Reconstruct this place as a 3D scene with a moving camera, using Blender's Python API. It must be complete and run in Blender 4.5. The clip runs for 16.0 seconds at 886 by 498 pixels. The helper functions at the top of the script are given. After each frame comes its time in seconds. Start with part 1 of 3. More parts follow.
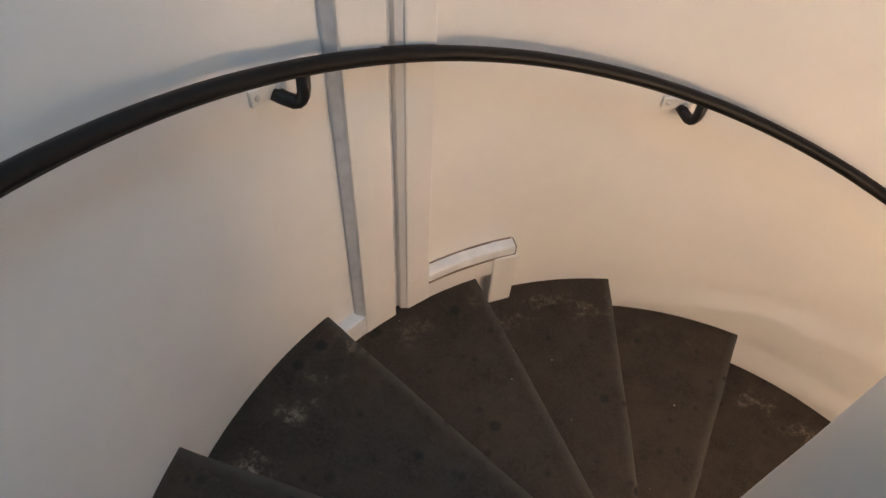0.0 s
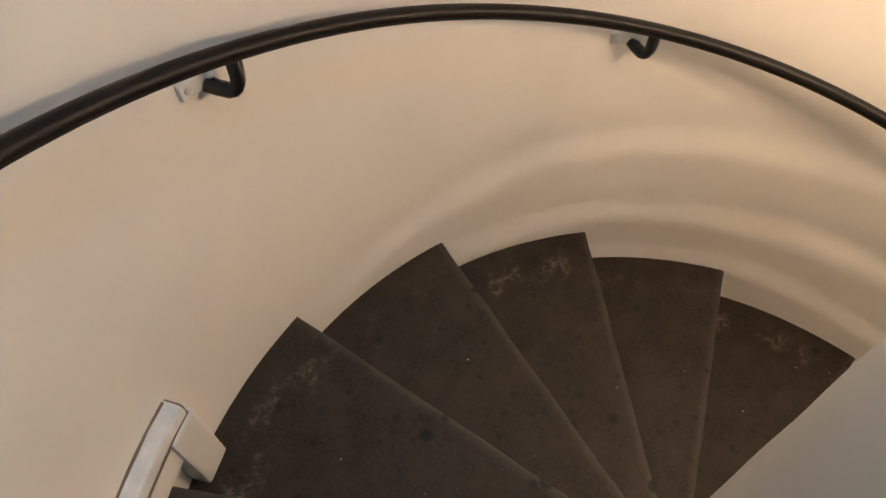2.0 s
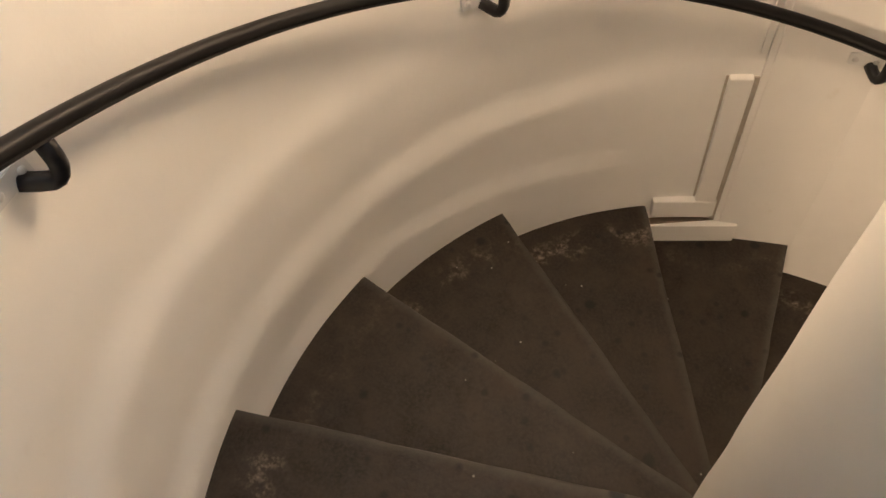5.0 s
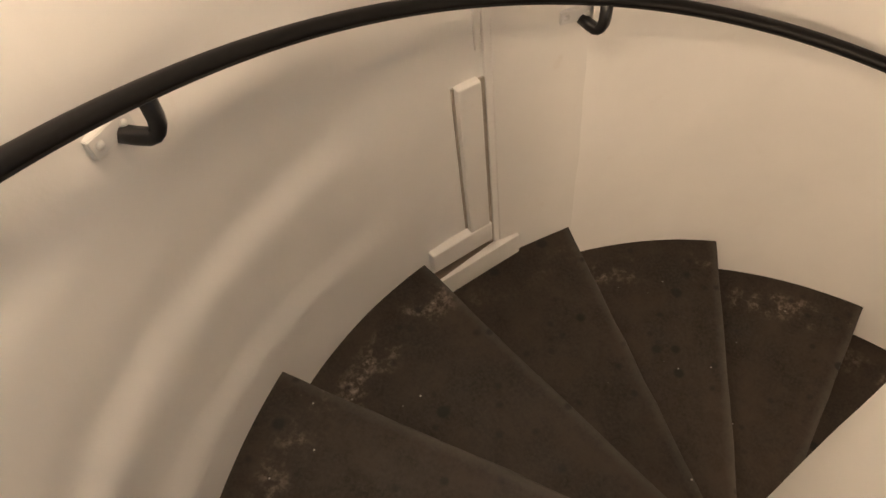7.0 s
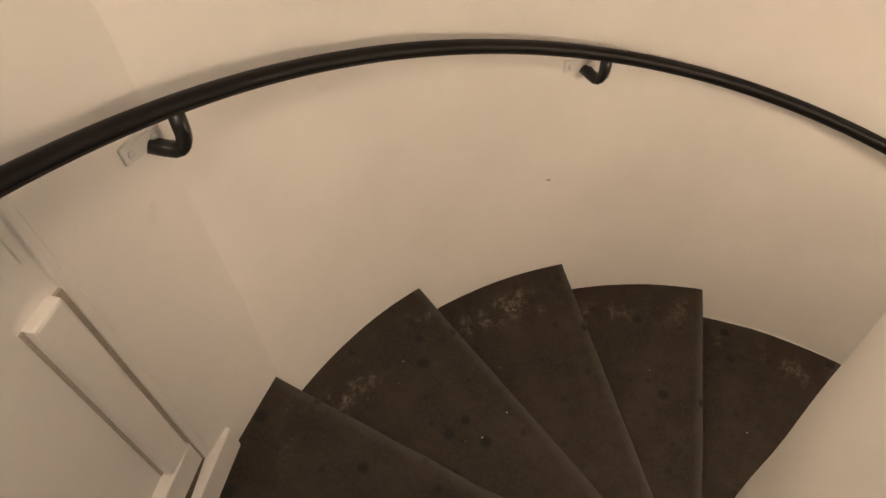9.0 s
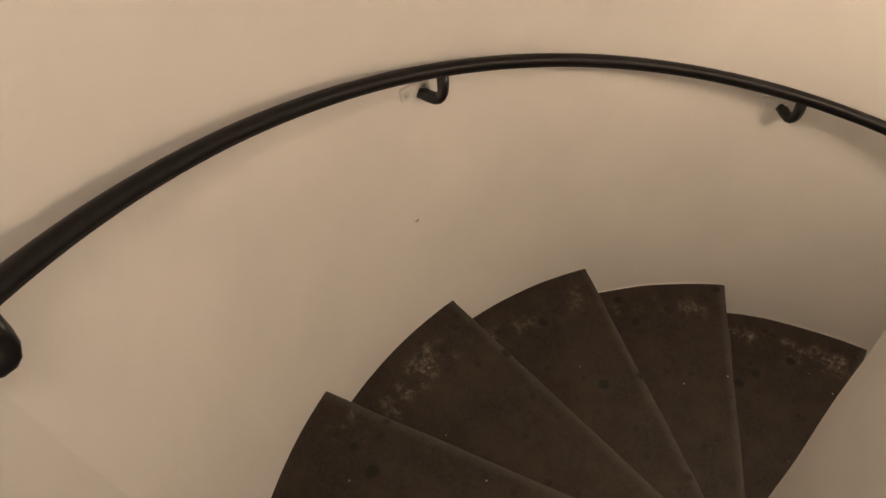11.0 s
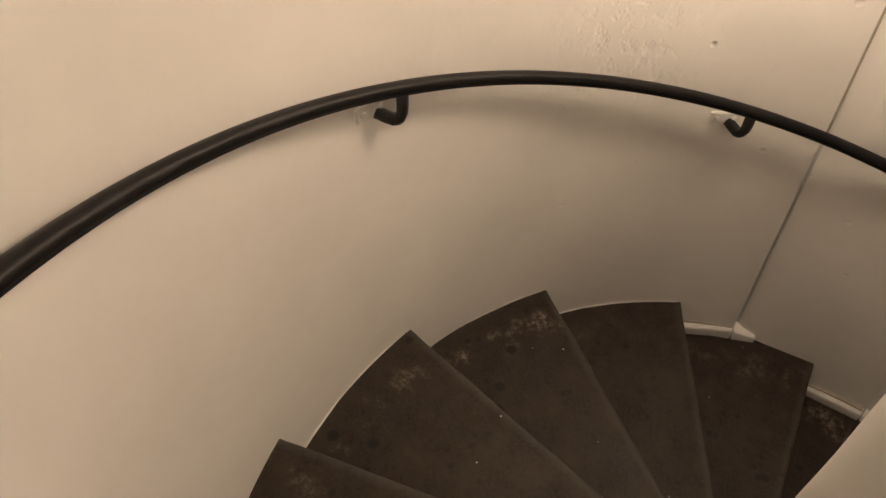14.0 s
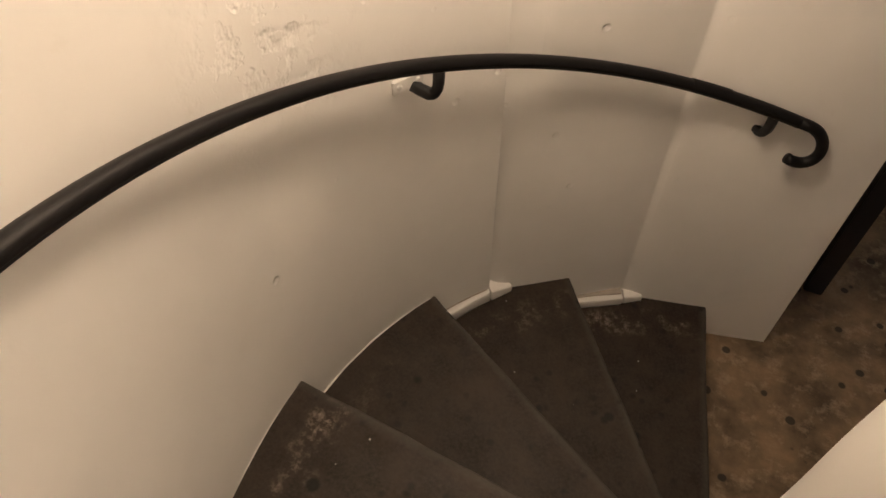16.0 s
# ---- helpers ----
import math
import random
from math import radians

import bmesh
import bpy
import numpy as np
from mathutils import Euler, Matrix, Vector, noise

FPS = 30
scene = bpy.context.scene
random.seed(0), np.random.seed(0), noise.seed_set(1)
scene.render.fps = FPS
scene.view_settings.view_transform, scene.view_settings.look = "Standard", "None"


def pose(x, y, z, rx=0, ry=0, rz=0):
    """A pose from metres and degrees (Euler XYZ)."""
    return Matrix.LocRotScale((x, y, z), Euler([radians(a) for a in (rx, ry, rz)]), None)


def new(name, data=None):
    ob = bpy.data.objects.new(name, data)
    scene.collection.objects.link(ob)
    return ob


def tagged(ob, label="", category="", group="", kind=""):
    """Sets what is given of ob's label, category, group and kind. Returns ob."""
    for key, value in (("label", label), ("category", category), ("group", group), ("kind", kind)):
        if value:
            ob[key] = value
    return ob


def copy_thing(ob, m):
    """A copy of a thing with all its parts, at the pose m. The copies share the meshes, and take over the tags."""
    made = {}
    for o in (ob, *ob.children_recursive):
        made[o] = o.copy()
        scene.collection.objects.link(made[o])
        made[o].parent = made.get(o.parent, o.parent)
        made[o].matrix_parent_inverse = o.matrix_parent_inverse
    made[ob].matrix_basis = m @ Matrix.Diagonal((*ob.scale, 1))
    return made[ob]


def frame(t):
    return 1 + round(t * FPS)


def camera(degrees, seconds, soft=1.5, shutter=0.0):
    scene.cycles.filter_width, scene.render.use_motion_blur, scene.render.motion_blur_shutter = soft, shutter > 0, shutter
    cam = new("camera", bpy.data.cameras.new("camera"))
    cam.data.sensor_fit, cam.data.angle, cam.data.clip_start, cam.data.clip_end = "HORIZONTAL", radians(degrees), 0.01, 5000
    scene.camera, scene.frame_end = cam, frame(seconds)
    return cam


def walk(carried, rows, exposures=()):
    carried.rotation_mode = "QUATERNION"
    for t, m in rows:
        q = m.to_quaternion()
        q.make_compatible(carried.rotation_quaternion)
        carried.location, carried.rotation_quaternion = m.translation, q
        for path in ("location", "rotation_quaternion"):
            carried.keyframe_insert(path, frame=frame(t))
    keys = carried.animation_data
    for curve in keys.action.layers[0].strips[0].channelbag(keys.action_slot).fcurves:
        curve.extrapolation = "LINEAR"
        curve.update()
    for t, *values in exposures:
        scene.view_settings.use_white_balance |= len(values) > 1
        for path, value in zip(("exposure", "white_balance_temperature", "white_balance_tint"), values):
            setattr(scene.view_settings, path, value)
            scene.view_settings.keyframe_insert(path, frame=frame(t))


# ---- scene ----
# ---- camera and walk ----
cam = camera(67.47, 16.0)
ROWS = [
    (0.0, -0.6856, -0.2432, 4.8454, 1.90, -51.61, -2.14),
    (0.5, -0.6897, -0.0749, 4.7751, -11.14, -51.54, 0.74),
    (1.0, -0.6924, 0.1207, 4.6622, -24.26, -51.42, 0.15),
    (1.5, -0.6204, 0.2802, 4.5613, -36.56, -50.80, 2.20),
    (2.0, -0.5171, 0.3933, 4.4164, -55.20, -54.73, 1.65),
    (2.5, -0.4730, 0.4762, 4.2805, -70.10, -54.38, 5.38),
    (3.0, -0.4296, 0.5896, 4.2232, -79.48, -55.66, 4.27),
    (3.5, -0.3343, 0.6549, 4.1345, -90.12, -55.23, 6.64),
    (4.0, -0.1476, 0.6828, 4.0598, -101.54, -54.12, 5.39),
    (4.5, -0.0423, 0.6883, 3.9852, -114.13, -53.76, 5.55),
    (7.0, 0.5437, 0.3810, 3.5692, -164.06, -53.54, 5.45),
    (7.5, 0.6641, 0.3294, 3.5030, -175.48, -50.85, 2.36),
    (8.0, 0.7091, 0.2014, 3.4380, -184.12, -48.70, 2.83),
    (8.5, 0.6838, 0.0425, 3.3386, -198.27, -50.15, 2.44),
    (9.0, 0.6521, -0.0567, 3.2863, -209.33, -50.26, 3.21),
    (11.5, 0.7069, -0.4839, 3.0945, -245.25, -46.32, 4.33),
    (12.0, 0.6310, -0.6102, 3.0400, -256.39, -46.33, 1.05),
    (12.5, 0.4858, -0.6602, 2.9855, -267.61, -46.15, 1.78),
    (13.0, 0.3472, -0.7718, 2.8777, -274.35, -47.24, 2.90),
    (13.5, 0.1996, -0.8459, 2.8429, -282.58, -47.77, 1.45),
    (14.0, 0.0476, -0.8144, 2.7287, -291.67, -47.36, 2.44),
    (14.5, -0.1358, -0.7546, 2.6613, -304.17, -49.51, 0.77),
    (15.0, -0.2781, -0.7003, 2.5867, -314.19, -48.46, 2.54),
    (15.5, -0.4450, -0.6708, 2.5003, -324.73, -51.12, -0.97),
    (16.0, -0.5590, -0.5943, 2.4198, -334.34, -49.81, 0.32),
]

EXPOSURES = [(0.0, 0.0, 6900, 17), (0.9, -0.22, 6850, 15), (2.0, -0.18, 6800, 12), (3.5, -0.06, 6750, 11), (4.5, -0.05, 6500, 10), (7.0, -0.08, 6100, 10), (9.0, -0.17, 6000, 10), (12.0, -0.48, 5950, 10), (13.5, -0.3, 5950, 10), (14.5, -0.17, 5950, 10), (15.5, 0.03, 5950, 10), (16.0, 0.13, 5950, 10)]
walk(cam, [(t, pose(x, y, z, 90 + pitch, roll, yaw)) for t, x, y, z, yaw, pitch, roll in ROWS], EXPOSURES)

# ---- plan: a spiral stair about the origin, turning clockwise on the way down ----
R = 1.346          # inner radius of the round wall
NEWEL = 0.204      # radius of the newel
RISE = 0.18
TURN_STEP = 24.837  # degrees a step
NOSE0 = 164.51     # angle of the nose of step 0
Z0 = 3.24          # height of step 0; the lower floor is 18 rises below, at 0
FIRST, LAST = -8, 17
NOSE_SHIFT = {0: -0.5, 1: -0.55, 2: -0.5, 3: -0.55, 4: -0.35, 5: -0.2, 6: -0.15, 7: -0.4, 8: -0.3, 12: 0.15, 13: 0.2, 14: -0.1, 15: 0.2, 16: 0.6}  # uneven steps, degrees
TOP = 7.1
RAIL_R = R - 0.064
RAIL_UP = 0.979


def at(deg, r, z=0.0):
    a = radians(deg)
    return Vector((r * math.cos(a), r * math.sin(a), z))


def pitch_z(deg):
    """Height of the line through the noses at an unwrapped angle."""
    return Z0 - RISE * (NOSE0 - deg) / TURN_STEP


def rail_z(deg):
    return pitch_z(deg) + RAIL_UP


def tread(k):
    return Z0 - RISE * k


# ---- world and light ----
world = bpy.data.worlds.new("world")
scene.world = world
world.use_nodes = True
wn = world.node_tree
sky = wn.nodes.new("ShaderNodeTexSky")
sky.sky_type = "NISHITA"
sky.sun_disc = False
sky.sun_elevation, sky.sun_rotation = radians(38), radians(150)
wn.nodes["Background"].inputs["Strength"].default_value = 0.12
wn.links.new(sky.outputs[0], wn.nodes["Background"].inputs["Color"])

LAMP_WARM = (1.0, 0.725, 0.475)
LAMPS = [(-13.5, 0.92, 0.36, 0.15), (-211.0, 1.05, 0.36, 0.15)]  # angle, height above the rail, reach from the wall, globe radius
LAMP_STRENGTH = 50.0

sky_light = bpy.data.lights.new("rooflight_daylight", "AREA")
sky_light.shape, sky_light.size = "DISK", 1.1
sky_light.energy, sky_light.color = 29.0, (0.48, 0.74, 1.0)
sl = new("rooflight_daylight", sky_light)
sl.matrix_world = pose(0, 0, TOP + 0.05)


# ---- materials ----
def mat(name):
    m = bpy.data.materials.new(name)
    m.use_nodes = True
    nt = m.node_tree
    return m, nt, nt.nodes["Principled BSDF"]


def node(nt, kind, **sets):
    n = nt.nodes.new(kind)
    for key, value in sets.items():
        if key == "operation":
            n.operation = value
        elif key == "blend_type":
            n.blend_type = value
        elif key == "data_type":
            n.data_type = value
        elif key == "feature":
            n.feature = value
        else:
            n.inputs[key].default_value = value
    return n


def ramp(nt, src, stops):
    n = nt.nodes.new("ShaderNodeValToRGB")
    while len(n.color_ramp.elements) < len(stops):
        n.color_ramp.elements.new(0.5)
    for e, (p, c) in zip(n.color_ramp.elements, stops):
        e.position, e.color = p, (*c, 1) if len(c) == 3 else c
    nt.links.new(src, n.inputs[0])
    return n.outputs[0]


def grey(v):
    return (v, v, v)


def mix(nt, fac, a, b, kind="MIX"):
    n = nt.nodes.new("ShaderNodeMix")
    n.data_type, n.blend_type = "RGBA", kind
    for sock, val in ((n.inputs[0], fac), (n.inputs[6], a), (n.inputs[7], b)):
        if isinstance(val, (int, float)):
            sock.default_value = val
        elif isinstance(val, tuple):
            sock.default_value = (*val, 1)
        else:
            nt.links.new(val, sock)
    return n.outputs[2]


def maths(nt, op, a, b=0.0, clamp=False):
    n = nt.nodes.new("ShaderNodeMath")
    n.operation, n.use_clamp = op, clamp
    for sock, val in ((n.inputs[0], a), (n.inputs[1], b)):
        if isinstance(val, (int, float)):
            sock.default_value = val
        else:
            nt.links.new(val, sock)
    return n.outputs[0]


def noise_tex(nt, vec, scale, detail=4.0, rough=0.55):
    n = node(nt, "ShaderNodeTexNoise", Scale=scale, Detail=detail, Roughness=rough)
    nt.links.new(vec, n.inputs["Vector"])
    return n.outputs["Fac"]


def voronoi(nt, vec, scale, rand=1.0):
    n = node(nt, "ShaderNodeTexVoronoi", Scale=scale, Randomness=rand)
    nt.links.new(vec, n.inputs["Vector"])
    return n.outputs["Distance"], n.outputs["Color"]


def coords(nt, shift=False):
    tc = nt.nodes.new("ShaderNodeTexCoord")
    vec = tc.outputs["Object"]
    if shift:
        info = nt.nodes.new("ShaderNodeObjectInfo")
        add = nt.nodes.new("ShaderNodeVectorMath")
        add.operation = "ADD"
        mul = maths(nt, "MULTIPLY", info.outputs["Random"], 37.0)
        comb = nt.nodes.new("ShaderNodeCombineXYZ")
        nt.links.new(mul, comb.inputs[0])
        nt.links.new(mul, comb.inputs[1])
        nt.links.new(vec, add.inputs[0])
        nt.links.new(comb.outputs[0], add.inputs[1])
        return vec, add.outputs[0]
    return vec, vec


def bump(nt, bsdf, height, strength, distance):
    b = nt.nodes.new("ShaderNodeBump")
    b.inputs["Strength"].default_value, b.inputs["Distance"].default_value = strength, distance
    nt.links.new(height, b.inputs["Height"])
    nt.links.new(b.outputs[0], bsdf.inputs["Normal"])


def painted(name, base, rough=0.42, relief=0.3, pits=False, grime=0.35):
    """Old gloss paint on plaster or wood: faint stains, brush relief."""
    m, nt, b = mat(name)
    vec, _ = coords(nt)
    broad = noise_tex(nt, vec, 1.6, 4)
    fine = noise_tex(nt, vec, 38, 3)
    dark = tuple(c * 0.9 for c in base)
    col = mix(nt, ramp(nt, broad, [(0.35, grey(0)), (0.7, grey(1))]), base, dark)
    dirt = ramp(nt, noise_tex(nt, vec, 9, 6, 0.7), [(0.62, grey(0)), (0.8, grey(1))])
    col = mix(nt, maths(nt, "MULTIPLY", dirt, grime), col, tuple(c * f for c, f in zip(base, (0.72, 0.66, 0.58))))
    height = maths(nt, "ADD", maths(nt, "MULTIPLY", noise_tex(nt, vec, 14, 4), 1.0), maths(nt, "MULTIPLY", fine, 0.22))
    nt.links.new(col, b.inputs["Base Color"])
    r = maths(nt, "ADD", maths(nt, "MULTIPLY", broad, 0.2), rough - 0.1)
    nt.links.new(r, b.inputs["Roughness"])
    if pits:
        # chipped and filled plaster round the lower bracket, and a few dents elsewhere
        sep = nt.nodes.new("ShaderNodeVectorMath")
        sep.operation = "DISTANCE"
        nt.links.new(vec, sep.inputs[0])
        sep.inputs[1].default_value = at(-191, R, 1.74)
        near = ramp(nt, sep.outputs["Value"], [(0.06, grey(1)), (0.30, grey(0))])
        chip = ramp(nt, noise_tex(nt, vec, 19, 3, 0.6), [(0.50, grey(0)), (0.70, grey(1))])
        pit = maths(nt, "MULTIPLY", near, chip)
        dist, colr = voronoi(nt, vec, 8.0)
        dent = ramp(nt, dist, [(0.05, grey(1)), (0.10, grey(0))])
        sep2 = nt.nodes.new("ShaderNodeVectorMath")
        sep2.operation = "DISTANCE"
        nt.links.new(vec, sep2.inputs[0])
        sep2.inputs[1].default_value = at(-212, R, 1.3)
        near2 = ramp(nt, sep2.outputs["Value"], [(0.5, grey(1)), (1.1, grey(0))])
        pit = maths(nt, "ADD", pit, maths(nt, "MULTIPLY", near2, dent))
        low = nt.nodes.new("ShaderNodeBump")
        low.invert = True
        low.inputs["Strength"].default_value, low.inputs["Distance"].default_value = 0.8, 0.005
        nt.links.new(pit, low.inputs["Height"])
    bump(nt, b, height, relief, 0.006)
    if pits:
        nt.links.new(low.outputs[0], b.inputs["Normal"].links[0].from_node.inputs["Normal"])
    return m


WALL_PAINT = painted("wall_paint", (0.89, 0.87, 0.835), 0.37, 0.24, pits=True, grime=0.2)
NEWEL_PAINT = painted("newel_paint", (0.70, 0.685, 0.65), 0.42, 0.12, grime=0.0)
TRIM_PAINT = painted("trim_paint", (0.85, 0.83, 0.795), 0.36, 0.15)
PLATE_PAINT = painted("plate_paint", (0.82, 0.81, 0.79), 0.35, 0.3)


def make_stone(name, lower=False):
    """Dark basalt treads: worn pale at the wall end, spots of gum, specks of paint."""
    m, nt, b = mat(name)
    loc, vec = coords(nt, shift=not lower)
    base = mix(nt, ramp(nt, noise_tex(nt, vec, 7.0, 8, 0.72), [(0.40, grey(0)), (0.62, grey(1))]), (0.0118, 0.0078, 0.0048), (0.037, 0.0250, 0.0160))
    base = mix(nt, ramp(nt, noise_tex(nt, vec, 90, 3, 0.7), [(0.4, grey(0)), (0.75, grey(1))]), base, (0.039, 0.0278, 0.0192))
    sep = nt.nodes.new("ShaderNodeSeparateXYZ")
    nt.links.new(loc, sep.inputs[0])
    radius = maths(nt, "POWER", maths(nt, "ADD", maths(nt, "MULTIPLY", sep.outputs[0], sep.outputs[0]), maths(nt, "MULTIPLY", sep.outputs[1], sep.outputs[1])), 0.5)
    rim = maths(nt, "MULTIPLY", ramp(nt, maths(nt, "SUBTRACT", radius, 0.5), [(0.64, grey(0)), (0.71, grey(1))]), ramp(nt, maths(nt, "SUBTRACT", radius, 0.5), [(0.735, grey(1)), (0.79, grey(0))]))
    luck = nt.nodes.new("ShaderNodeObjectInfo")
    rim = maths(nt, "MULTIPLY", rim, ramp(nt, luck.outputs["Random"], [(0.2, grey(0.15)), (0.8, grey(1))]))
    wear = maths(nt, "MULTIPLY", ramp(nt, noise_tex(nt, vec, 42, 6, 0.75), [(0.45, grey(0)), (0.62, grey(1))]), ramp(nt, noise_tex(nt, vec, 7, 4, 0.6), [(0.50, grey(0)), (0.62, grey(1))]))
    base = mix(nt, maths(nt, "MULTIPLY", maths(nt, "MULTIPLY", rim, wear), 0.75), base, (0.34, 0.28, 0.225))
    # rubbed nose
    nose = ramp(nt, maths(nt, "ADD", maths(nt, "ABSOLUTE", sep.outputs[1]), maths(nt, "MULTIPLY", noise_tex(nt, vec, 30, 4), 0.02)), [(0.016, grey(1)), (0.042, grey(0))])
    base = mix(nt, maths(nt, "MULTIPLY", nose, 0.0 if lower else 0.6), base, (0.072, 0.064, 0.055))
    # dark gum spots
    d1, c1 = voronoi(nt, vec, 9.0)
    pick = nt.nodes.new("ShaderNodeSeparateColor")
    nt.links.new(c1, pick.inputs[0])
    spot = maths(nt, "MULTIPLY", ramp(nt, maths(nt, "ADD", d1, maths(nt, "MULTIPLY", noise_tex(nt, vec, 40, 2), 0.06)), [(0.16, grey(1)), (0.24, grey(0))]), ramp(nt, pick.outputs[0], [(0.45, grey(0)), (0.55, grey(1))]))
    base = mix(nt, maths(nt, "MULTIPLY", spot, 0.92), base, (0.004, 0.0037, 0.0034))
    d3, c3 = voronoi(nt, vec, 16.0)
    pick3 = nt.nodes.new("ShaderNodeSeparateColor")
    nt.links.new(c3, pick3.inputs[0])
    dot = maths(nt, "MULTIPLY", ramp(nt, maths(nt, "ADD", d3, maths(nt, "MULTIPLY", noise_tex(nt, vec, 60, 2), 0.12)), [(0.16, grey(1)), (0.30, grey(0))]), ramp(nt, pick3.outputs[2], [(0.62, grey(0)), (0.75, grey(1))]))
    base = mix(nt, maths(nt, "MULTIPLY", dot, 0.75), base, (0.006, 0.0052, 0.0045))
    # specks of white paint
    d2, c2 = voronoi(nt, vec, 19.0)
    pick2 = nt.nodes.new("ShaderNodeSeparateColor")
    nt.links.new(c2, pick2.inputs[0])
    fleck = maths(nt, "MULTIPLY", ramp(nt, d2, [(0.04, grey(1)), (0.075, grey(0))]), ramp(nt, pick2.outputs[1], [(0.80, grey(0)), (0.90, grey(1))]))
    base = mix(nt, maths(nt, "MULTIPLY", fleck, 0.8), base, (0.45, 0.42, 0.38))
    nt.links.new(base, b.inputs["Base Color"])
    rough = ramp(nt, noise_tex(nt, vec, 12, 4), [(0.3, grey(0.5)), (0.7, grey(0.72))])
    nt.links.new(rough, b.inputs["Roughness"])
    height = maths(nt, "ADD", noise_tex(nt, vec, 70, 4, 0.7), maths(nt, "MULTIPLY", noise_tex(nt, vec, 8, 3), 1.5))
    b.inputs["Specular IOR Level"].default_value = 0.35
    bump(nt, b, height, 0.45, 0.004)
    return m


STONE = make_stone("basalt_tread")


def make_floor():
    m, nt, b = mat("worn_floor")
    vec, _ = coords(nt)
    base = mix(nt, ramp(nt, noise_tex(nt, vec, 3.2, 6, 0.65), [(0.36, grey(0)), (0.62, grey(1))]), (0.075, 0.053, 0.032), (0.29, 0.20, 0.115))
    base = mix(nt, ramp(nt, noise_tex(nt, vec, 11, 6, 0.7), [(0.52, grey(0)), (0.72, grey(1))]), base, (0.38, 0.29, 0.19))
    d1, c1 = voronoi(nt, vec, 9.0)
    pick = nt.nodes.new("ShaderNodeSeparateColor")
    nt.links.new(c1, pick.inputs[0])
    spot = maths(nt, "MULTIPLY", ramp(nt, maths(nt, "ADD", d1, maths(nt, "MULTIPLY", noise_tex(nt, vec, 30, 2), 0.05)), [(0.17, grey(1)), (0.21, grey(0))]), ramp(nt, pick.outputs[0], [(0.3, grey(0)), (0.34, grey(1))]))
    base = mix(nt, maths(nt, "MULTIPLY", spot, 0.9), base, (0.016, 0.014, 0.012))
    nt.links.new(base, b.inputs["Base Color"])
    b.inputs["Roughness"].default_value = 0.6
    bump(nt, b, noise_tex(nt, vec, 45, 5, 0.7), 0.3, 0.004)
    return m


FLOOR = make_floor()


def plain(name, colour, rough, metal=0.0, relief=0.1, scale=60):
    m, nt, b = mat(name)
    vec, _ = coords(nt)
    n = noise_tex(nt, vec, scale, 4)
    nt.links.new(mix(nt, n, tuple(c * 0.75 for c in colour), tuple(min(1, c * 1.25) for c in colour)), b.inputs["Base Color"])
    nt.links.new(maths(nt, "ADD", maths(nt, "MULTIPLY", n, 0.15), rough - 0.07), b.inputs["Roughness"])
    b.inputs["Metallic"].default_value = metal
    bump(nt, b, n, relief, 0.002)
    return m


BLACK = plain("black_rail_plastic", (0.009, 0.0085, 0.0088), 0.40)
BLACK.node_tree.nodes["Principled BSDF"].inputs["Specular IOR Level"].default_value = 0.17
BLACK_STEEL = plain("black_steel", (0.011, 0.011, 0.012), 0.30)
# grime in slots and cracks; also painted shade by the batten and wall fold
DIRT_SHADE = plain("grime_and_gap_shade", (0.44, 0.39, 0.33), 0.8, 0, 0.3, 40)
GRIME = plain("brown_grime", (0.20, 0.155, 0.115), 0.8, 0, 0.4, 35)
# grey standing in for shade on turned-away sides and in joints
SHADE_GREY = plain("shade_grey_paint", (0.68, 0.68, 0.69), 0.5, 0, 0.2, 30)
WORN_TRIM = plain("worn_white_wood", (0.8, 0.8, 0.8), 0.4, 0, 0.2, 18)
DARK_DOOR = plain("dark_door_paint", (0.012, 0.014, 0.02), 0.35)
SCREW = plain("painted_screw", (0.7, 0.69, 0.67), 0.35)
SCUFF = plain("scuff", (0.5, 0.47, 0.43), 0.6)
CHIP = plain("bare_chip", (0.20, 0.15, 0.12), 0.7)

GLOW, gnt, gb = mat("lamp_opal")
gb.inputs["Base Color"].default_value = (0.9, 0.88, 0.82, 1)
gb.inputs["Emission Color"].default_value = (*LAMP_WARM, 1)
gb.inputs["Emission Strength"].default_value = LAMP_STRENGTH


# ---- building helpers ----
def mesh_ob(name, verts, faces, material, parent=None, smooth=False, label=""):
    me = bpy.data.meshes.new(name)
    me.from_pydata([tuple(v) for v in verts], [], faces)
    me.update()
    bm = bmesh.new()
    bm.from_mesh(me)
    bmesh.ops.recalc_face_normals(bm, faces=bm.faces)
    bm.to_mesh(me)
    bm.free()
    if smooth:
        me.polygons.foreach_set("use_smooth", [True] * len(me.polygons))
    me.materials.append(material)
    ob = new(name, me)
    if parent:
        ob.parent = parent
    if label:
        ob["label"] = label
    return ob


def part(name, bm, material, parent=None, label="", smooth=False):
    me = bpy.data.meshes.new(name)
    bmesh.ops.recalc_face_normals(bm, faces=bm.faces)
    if smooth:
        for f in bm.faces:
            f.smooth = True
    bm.to_mesh(me)
    bm.free()
    me.materials.append(material)
    ob = new(name, me)
    if parent:
        ob.parent = parent
    if label:
        ob["label"] = label
    return ob


def wobble(p, amp, size):
    return amp * noise.noise(Vector(p) / size)


